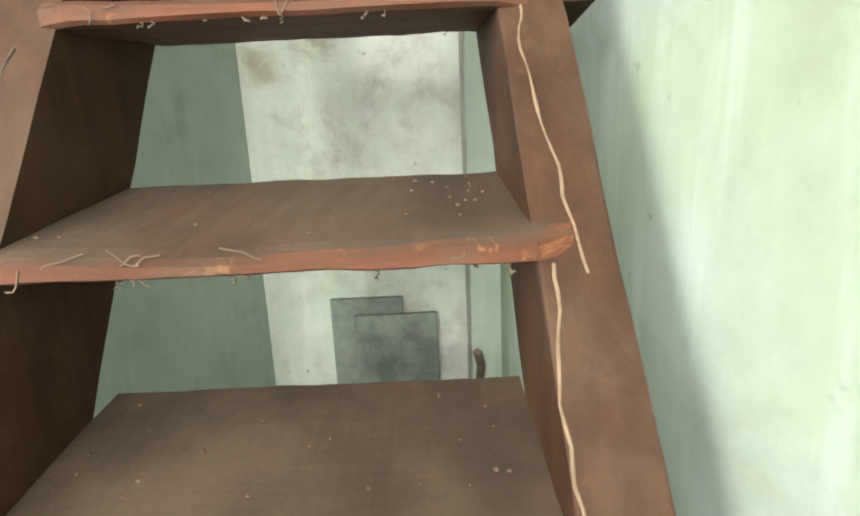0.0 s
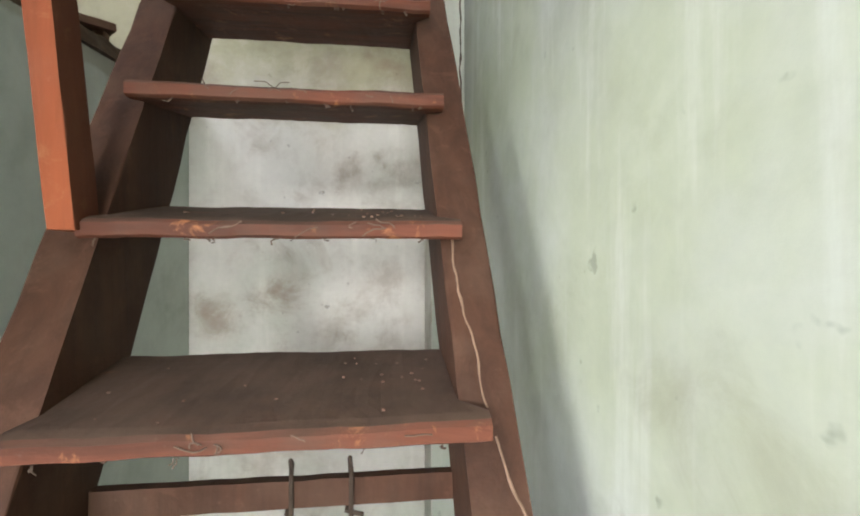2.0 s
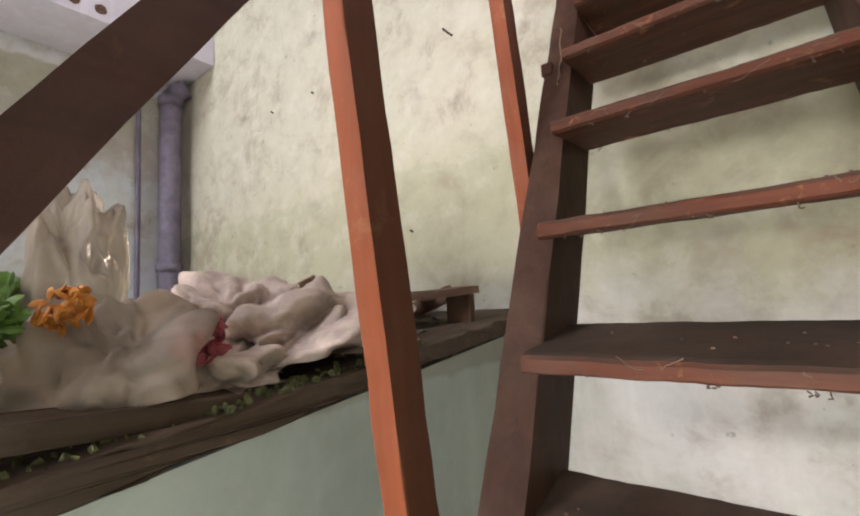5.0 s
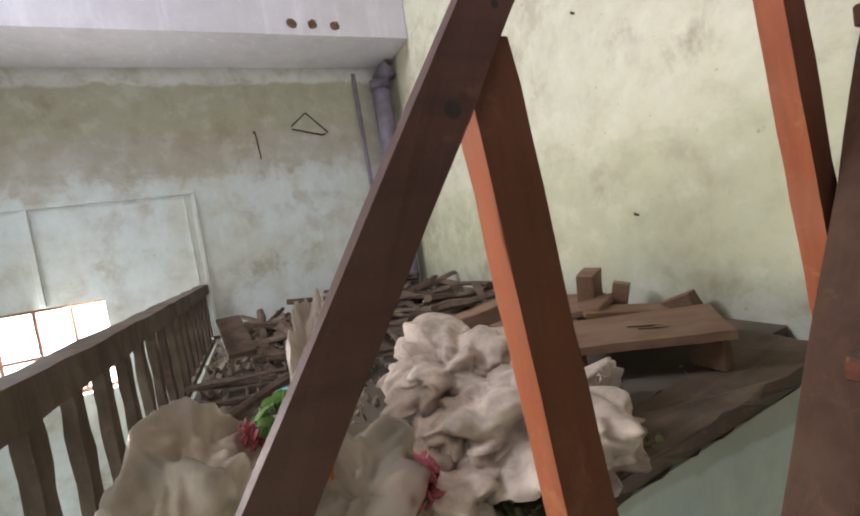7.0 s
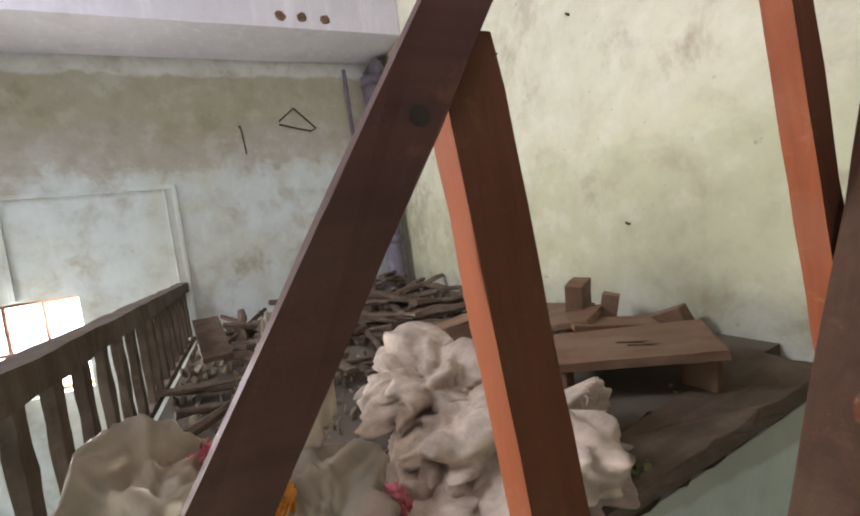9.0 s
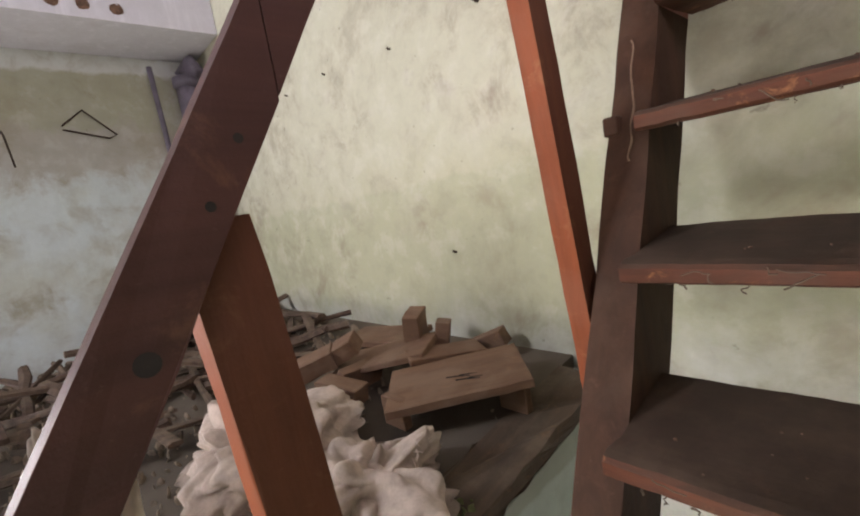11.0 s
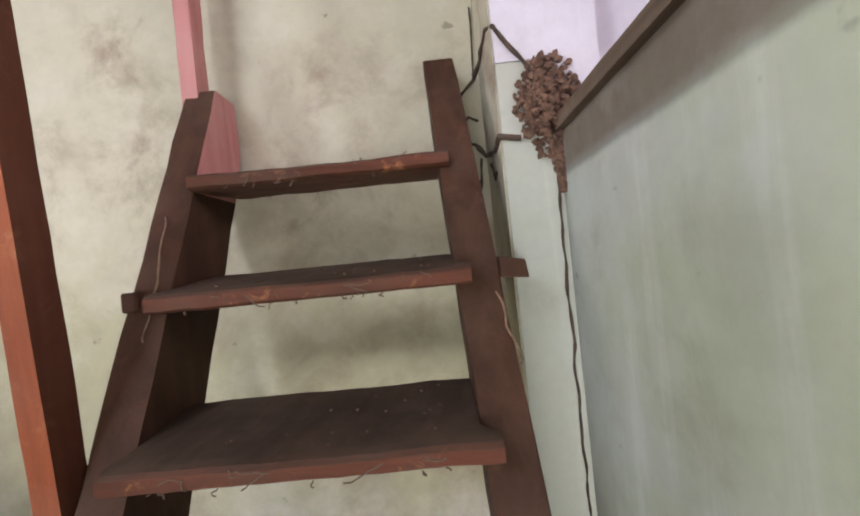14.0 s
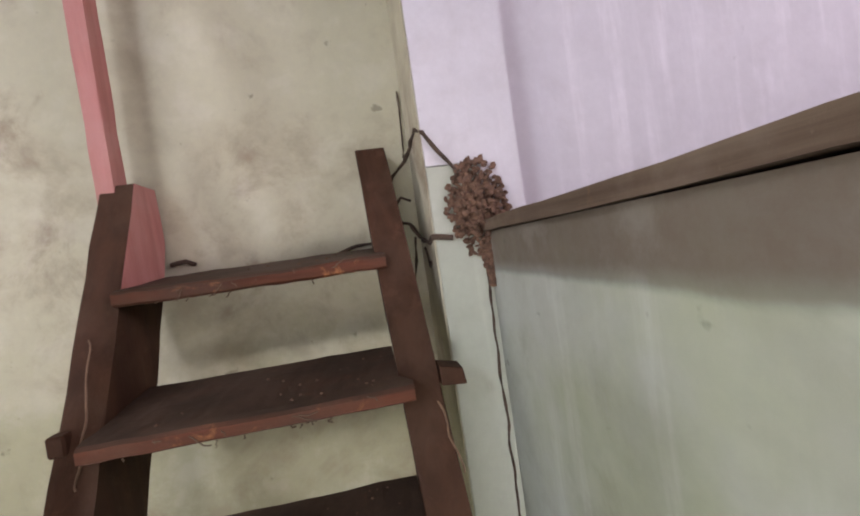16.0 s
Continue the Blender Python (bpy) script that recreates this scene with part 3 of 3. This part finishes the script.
tagged(part("lint", lint, MAT_LINT, kind="stuff"), "dusty lint and cobweb hanging from the treads")
crumbs = bmesh.new()
for k, (y, z, slope) in enumerate(TREADS[4:]):
    for _ in range(24):
        d = rnd.uniform(0.02, 0.18)
        x = right_x(z) - 0.05 - abs(rnd.gauss(0, 0.07)) if rnd.random() < 0.6 else rnd.uniform(-0.22, 0.17)
        if x < -0.22:
            continue
        r = rnd.uniform(0.001, 0.003)
        bmesh.ops.create_icosphere(crumbs, subdivisions=1, radius=r, matrix=Matrix.Translation((x, y + d, z + slope * d / 0.195 + r * 0.3)) @ Matrix.Diagonal((1, rnd.uniform(0.5, 1.4), 0.6, 1)))
tagged(part("crumbs", crumbs, MAT_MUD, kind="stuff"), "crumbs of mud and dirt on the treads")

# ---- termite nest and tubes at the pilaster ----
nest = bmesh.new()
for _ in range(900):
    u, v = rnd.gauss(0, 1), rnd.gauss(0, 1)
    if u * u + v * v > 4:
        continue
    z = 3.25 + v * 0.048
    x = 0.352 + u * 0.030 - 0.12 * (z - 3.25) * (z < 3.2) + 0.10 * max(0, z - 3.26)
    r = rnd.uniform(0.003, 0.0065)
    out = 0.03 * math.exp(-(u * u + v * v) / 2)
    m = Matrix.Translation((x, 1.333 - out * rnd.random(), z)) @ pose(0, 0, 0, rnd.uniform(0, 180), rnd.uniform(0, 180), 0) @ Matrix.Diagonal((1, 0.55, 1.7, 1))
    bmesh.ops.create_icosphere(nest, subdivisions=1, radius=r, matrix=m)
for _ in range(120):
    t = rnd.random()
    m = Matrix.Translation((0.362 + rnd.uniform(-0.014, 0.01) * (1 - t), 1.332 - 0.008 * rnd.random(), 3.19 - 0.085 * t)) @ pose(0, 0, 0, rnd.uniform(0, 180), rnd.uniform(0, 180), 0)
    bmesh.ops.create_icosphere(nest, subdivisions=1, radius=rnd.uniform(0.004, 0.008), matrix=m)
nest_ob = tagged(part("termite_nest", roughen(nest, 0.002, 90), MAT_MUD), "lumpy brown mud nest on the white pilaster corner", "insect nest")


def mud_tube(points, radius, seed):
    pts = []
    for a, b in zip(points, points[1:]):
        a, b = Vector(a), Vector(b)
        steps = max(2, int((a - b).length / 0.012))
        for k in range(steps):
            p = a.lerp(b, k / steps)
            pts.append(p + Vector([noise.noise(p * 22 + Vector((seed, q * 9.0, 0))) for q in range(3)]) * 0.004)
    pts.append(Vector(points[-1]))
    return tagged(part("mud_tube", tube(pts, radius, 7, vary=0.9), MAT_TRAIL), "dark thin termite mud tube on the plaster", "mud tube", "mud tubes")


mud_tube([(0.355, 1.331, 3.13), (0.354, 1.331, 3.05), (0.352, 1.331, 2.85), (0.353, 1.331, 2.5), (0.354, 1.331, 2.1)], 0.0024, 1)
mud_tube([(0.325, 1.331, 3.32), (0.295, 1.332, 3.36), (0.268, 1.333, 3.40), (0.263, 1.38, 3.42), (0.262, 1.46, 3.41), (0.252, 1.523, 3.39), (0.22, 1.526, 3.36), (0.205, 1.526, 3.32)], 0.004, 2)
mud_tube([(0.30, 1.331, 3.20), (0.264, 1.333, 3.205), (0.263, 1.40, 3.20), (0.262, 1.50, 3.215), (0.245, 1.526, 3.25), (0.20, 1.526, 3.265)], 0.0045, 3)
mud_tube([(0.252, 1.527, 3.22), (0.244, 1.527, 3.15), (0.24, 1.527, 3.10), (0.218, 1.527, 3.06)], 0.003, 4)
mud_tube([(0.255, 1.527, 3.30), (0.235, 1.527, 3.31), (0.21, 1.527, 3.285)], 0.0035, 5)
mud_tube([(0.2635, 1.46, 3.19), (0.2635, 1.42, 3.15), (0.2635, 1.40, 3.16)], 0.003, 6)
mud_tube([(0.258, 1.525, 3.55), (0.255, 1.525, 3.47), (0.25, 1.525, 3.40)], 0.002, 7)
mud_tube([(0.17, 1.526, 3.22), (0.12, 1.527, 3.215), (0.08, 1.527, 3.205)], 0.0035, 8)
mud_tube([(-0.27, 1.526, 3.23), (-0.24, 1.527, 3.235), (-0.22, 1.527, 3.225)], 0.004, 9)

# ---- nails and pegs on the north wall ----
for x, z, down in ((-0.992, 2.741, 0.0), (-1.142, 3.432, 0.0), (-1.551, 3.481, 0.0), (-1.885, 3.494, 0.0), (-0.765, 3.42, 0.02)):
    tagged(part("wall_nail", tube([(x, YF - 0.001, z), (x - 0.004, YF - 0.008, z + 0.002), (x - 0.006 - down, YF - 0.012 - down / 2, z + 0.007 + down)], 0.004, 6), MAT_WIRE),
           "rusty nail in the yellow-green wall", "nail", "nails in the wall")


BEFORE_HEAP = set(bpy.data.objects)


# ---- heap on the landing ----
def fold_wave(v):
    """A zigzag between -1 and 1, for sharp creases."""
    v = v % 2.0
    return 4 * abs(v / 2 - 0.5) - 1


def crumpled(center, size, seed, ridge, sub=6, flat=0.0):
    """A crumpled cloth or film: a closed shape with straight sharp creases in many directions."""
    bm = bmesh.new()
    bmesh.ops.create_icosphere(bm, subdivisions=sub, radius=1)
    r = random.Random(int(seed * 10))
    waves = [(Vector((r.gauss(0, 1), r.gauss(0, 1), r.gauss(0, 0.6))).normalized(), f, r.random() * 2, amp * ridge * 2.2)
             for f, amp in ((1.1, 0.16), (1.5, 0.13), (2.1, 0.10), (2.6, 0.08), (3.4, 0.055), (4.3, 0.045), (5.9, 0.03), (7.7, 0.022), (11.0, 0.014), (15.0, 0.009))]
    for v in bm.verts:
        n = v.co.copy()
        q = n * 1.6 + Vector((seed, seed * 0.7, 0))
        w = n + Vector((noise.noise(q * 1.3), noise.noise(q * 1.3 + Vector((7, 0, 0))), noise.noise(q * 1.3 + Vector((0, 7, 0))))) * 0.45
        c = n * (0.86 + 0.22 * noise.noise(q) + sum(amp * fold_wave(w.dot(d) * f + p) for d, f, p, amp in waves))
        v.co = Vector(center) + Vector((c.x * size[0], c.y * size[1], max(c.z, flat) * size[2]))
    return bm


def fringe(bm, points, length, seed):
    r = random.Random(seed)
    for p in points:
        for _ in range(3):
            a = Vector(p) + Vector([r.uniform(-0.01, 0.01) for _ in range(3)])
            way = Vector((r.uniform(-1, 1), r.uniform(-1, 1), r.uniform(-0.5, 0.7))).normalized() * length
            tube([a, a + way * 0.5, a + way + Vector((0, 0, -0.3 * length))], 0.0009, 4, bm)


sack = empty("sack", (-0.78, 0.82, LAND), "crumpled dirty white woven sack on the landing", "sack")
for c, sz, seed, ridge in (((-0.93, 0.80, LAND + 0.07), (0.20, 0.19, 0.13), 2.0, 0.5), ((-0.73, 0.80, LAND + 0.03), (0.22, 0.18, 0.09), 5.0, 0.6),
                           ((-0.68, 0.87, LAND + 0.04), (0.10, 0.14, 0.09), 8.0, 0.6), ((-0.67, 0.66, LAND + 0.01), (0.12, 0.09, 0.06), 11.0, 0.6)):
    part("fold", crumpled(c, sz, seed, ridge), MAT_SACK, sack, smooth=True)
for seed, pts, ln in ((3, [(-0.575 - 0.004 * k, 0.80 + 0.022 * k, LAND + 0.035 + 0.009 * k) for k in range(9)], 0.018), (4, [(-0.80 + 0.02 * k, 0.66, LAND + 0.05) for k in range(6)], 0.02)):
    fr = bmesh.new()
    fringe(fr, pts, ln, seed)
    tagged(part("frayed_threads", fr, MAT_SACK, kind="stuff"), "frayed threads of the sack edge")

bag = empty("plastic_bag", (-0.72, 0.40, LAND), "dusty see-through plastic bag of old flowers", "bag")
for c, sz, seed, ridge in (((-0.66, 0.50, LAND + 0.03), (0.13, 0.13, 0.13), 1.0, 0.45), ((-0.80, 0.27, LAND + 0.05), (0.28, 0.14, 0.16), 4.0, 0.45),
                           ((-0.85, 0.50, LAND + 0.14), (0.10, 0.07, 0.23), 6.5, 0.45)):
    part("film", crumpled(c, sz, seed, ridge), MAT_BAG, bag, smooth=True)


def bloom(name, center, radius, material, label, seed):
    r = random.Random(seed)
    bm = bmesh.new()
    for _ in range(60):
        w = Vector((r.gauss(0, 1), r.gauss(0, 1), r.gauss(0, 1))).normalized()
        bmesh.ops.create_icosphere(bm, subdivisions=1, radius=radius * 0.3, matrix=Matrix.Translation(Vector(center) + w * radius * r.uniform(0.6, 1)) @ pose(0, 0, 0, r.uniform(0, 180), r.uniform(0, 180), 0) @ Matrix.Diagonal((1, 0.3, 1.2, 1)))
    tagged(part(name, bm, material), label, "flower", "old flowers on the landing")


bloom("flower_head", (-0.63, 0.445, LAND + 0.145), 0.027, MAT_ORANGE, "orange marigold head in the plastic bag", 1)
bloom("flower_head", (-0.63, 0.385, LAND + 0.14), 0.028, MAT_GREEN, "bunch of green leaves in the plastic bag", 2)
bloom("flower_head", (-0.585, 0.575, LAND + 0.085), 0.034, MAT_PINK, "faded crimson flower in the plastic bag", 3)
bloom("flower_head", (-0.85, 0.355, LAND + 0.135), 0.034, MAT_PINK, "faded crimson flower on the bag", 4)
bloom("flower_head", (-0.84, 0.415, LAND + 0.16), 0.042, MAT_GREEN, "bunch of green leaves on the bag", 5)
tagged(part("bottle_cap", tube([(-1.16, 0.43, LAND + 0.08), (-1.16, 0.43, LAND + 0.11)], 0.022, 12), MAT_BLUE), "sky blue plastic cap among the rubbish", "cap")

# boards and blocks


def board(name, center, size, rot, label, material=None, category="board"):
    bm = subdiv(box((-size[0] / 2, -size[1] / 2, -size[2] / 2), (size[0] / 2, size[1] / 2, size[2] / 2)), 0.05)
    roughen(bm, min(0.003, size[2] * 0.08), 24, center[0] * 5)
    bmesh.ops.bevel(bm, geom=[e for e in bm.edges if e.is_manifold and e.calc_face_angle(0) > 1.0], offset=0.002, segments=1, affect="EDGES")
    ob = new(name, to_mesh(name, bm, material or MAT_BOARD))
    ob.matrix_world = pose(*center, *rot)
    return tagged(ob, label, category, "wood on the landing")


bench = empty("low_bench", (-0.72, 1.2, LAND), "low broken wooden bench with a cracked dusty top", "bench")
bm = subdiv(box((-0.165, -0.105, -0.009), (0.165, 0.105, 0.009)), 0.03)
roughen(bm, 0.002, 25)
top = part("top", bm, MAT_BOARD, bench)
top.matrix_parent_inverse = Matrix.Identity(4)
top.matrix_basis = bench.matrix_world.inverted() @ pose(-0.742, 1.195, 2.494, 2, -4, 46)
for x, y in ((-0.61, 1.25), (-0.81, 1.06)):
    part("foot", box((x - 0.045, y - 0.012, LAND), (x + 0.03, y + 0.012, LAND + 0.072), 0.002), MAT_BOARD, bench)
for k in range(5):
    c = Vector((-0.72 + 0.02 * (k % 3) - 0.03 * (k // 3), 1.17 + 0.025 * (k % 3), 2.5045))
    part("crack", tube([c, c + Vector((0.02, 0.018, 0.0006)), c + Vector((0.045, 0.036, 0))], 0.0014, 4), MAT_DARK, bench)

board("wood_block", (-1.03, 1.33, 2.525), (0.05, 0.09, 0.15), (8, 6, 30), "short upright wooden block on the boards")
board("wood_block", (-0.96, 1.37, 2.50), (0.045, 0.07, 0.12), (-4, 12, 40), "short upright wooden block on the boards")
board("plank", (-1.05, 1.22, 2.495), (0.30, 0.16, 0.018), (3, -10, 28), "short dusty plank lying on the heap")
board("plank", (-1.28, 1.38, 2.47), (0.34, 0.16, 0.02), (2, -4, 10), "short dusty plank lying on the heap")
board("plank", (-0.86, 1.44, 2.475), (0.16, 0.05, 0.05), (4, -22, 14), "dark wedge-shaped wood offcut against the wall")
board("plank", (-1.20, 1.03, 2.50), (0.20, 0.07, 0.055), (10, -16, 50), "thick dusty wood offcut beside the sack")
board("plank", (-1.02, 1.04, 2.47), (0.13, 0.06, 0.05), (0, 10, 20), "thick dusty wood offcut beside the sack")
board("plank", (-1.08, 1.14, 2.46), (0.16, 0.03, 0.08), (20, 4, 100), "thick dusty wood offcut beside the sack")
board("plank", (-1.14, 1.12, 2.53), (0.13, 0.07, 0.05), (12, -24, 35), "dark thick wood offcut on the sack")
board("plank", (-0.88, 1.30, 2.500), (0.22, 0.09, 0.016), (2, 6, 62), "dusty thin board lying against the wall")
board("plank", (-0.56, 0.45, 2.372), (0.07, 0.46, 0.026), (-5, 2, 6), "loose rotten board along the landing edge", MAT_EDGE)
board("plank", (-1.02, 0.17, 2.44), (0.16, 0.07, 0.02), (0, 6, 12), "dark broken plank beside the balustrade", MAT_STICK)
board("plank", (-1.95, 0.30, 2.50), (0.40, 0.10, 0.02), (0, 14, 8), "dark broken plank beside the balustrade", MAT_STICK)

stick_bm = tube([(-0.5, 0, 0), (-0.25, 0.012, 0.006), (0, -0.006, 0), (0.25, 0.01, 0.01), (0.5, 0, 0)], 0.035, 6, vary=0.8)
stick = tagged(part("stick", roughen(stick_bm, 0.012, 9), MAT_STICK), "dry broken stick in the heap", "stick", "sticks on the landing")
stick.matrix_world = pose(-2.0, 0.9, LAND + 0.03, 0, 4, 20) @ Matrix.Diagonal((0.5, 0.5, 0.5, 1))
for k in range(120):
    far = rnd.random()
    x, y = -1.35 - 1.5 * far, rnd.uniform(0.25, 1.38)
    copy_thing(stick, pose(x, y, LAND + 0.02 + rnd.uniform(0, 0.06) * (1 + 0.8 * far), rnd.uniform(-20, 20), rnd.uniform(-14, 14), rnd.gauss(15, 45)) @ Matrix.Diagonal((rnd.uniform(0.4, 1.3), rnd.uniform(0.5, 1.6), rnd.uniform(0.4, 1.0), 1)))

chunks = bmesh.new()
for _ in range(1500):
    t = rnd.random()
    x, y = -0.62 - 2.2 * t, rnd.uniform(0.16, 1.46)
    if x > -1.0 and y > 1.0 and rnd.random() < 0.8:
        continue
    r = rnd.uniform(0.003, 0.022) * (0.4 + t)
    m = Matrix.Translation((x, y, LAND + r * 0.2 + 0.05 * t * rnd.random())) @ pose(0, 0, 0, rnd.uniform(0, 360), rnd.uniform(0, 360), 0) @ Matrix.Diagonal((rnd.uniform(0.7, 1.8), 1, rnd.uniform(0.15, 0.6), 1))
    bmesh.ops.create_icosphere(chunks, subdivisions=1, radius=r, matrix=m)
tagged(part("rubble", roughen(chunks, 0.003, 60), MAT_RUBBLE, kind="stuff"), "crumbled plaster, dry leaves and dirt on the landing")
moss = bmesh.new()
for _ in range(260):
    y = rnd.uniform(0.2, 1.0)
    r = rnd.uniform(0.002, 0.008)
    m = Matrix.Translation((XL - 0.01 - abs(rnd.gauss(0, 0.04)), y, LAND + r * 0.3)) @ pose(0, 0, 0, rnd.uniform(0, 360), rnd.uniform(0, 360), 0) @ Matrix.Diagonal((1.6, 1, 0.35, 1))
    bmesh.ops.create_icosphere(moss, subdivisions=1, radius=r, matrix=m)
tagged(part("moss", roughen(moss, 0.002, 60), MAT_MOSS, kind="stuff"), "mossy dirt and leaf litter on the landing edge")

for ob in [o for o in bpy.data.objects if o not in BEFORE_HEAP]:
    root_ob = ob.parent or ob
    if root_ob.name.startswith("low_bench") or ob.name.startswith(("plank", "wood_block")):
        continue
    if ob.parent:
        for v in ob.data.vertices:
            v.co.z += 0.09 * (v.co.y - 1.27)
    else:
        sag(ob)

# ---- bright sky outside the west window ----
m, nt, bsdf = new_mat("bright_sky")
bsdf.inputs["Base Color"].default_value = (0.8, 0.85, 0.9, 1)
bsdf.inputs["Emission Color"].default_value = (0.93, 0.96, 1.0, 1)
bsdf.inputs["Emission Strength"].default_value = 5.0
structure("backdrop", box((XW - 1.2, -2.6, 1.2), (XW - 1.18, 0.9, 4.0)), m, "bright white sky outside the window")
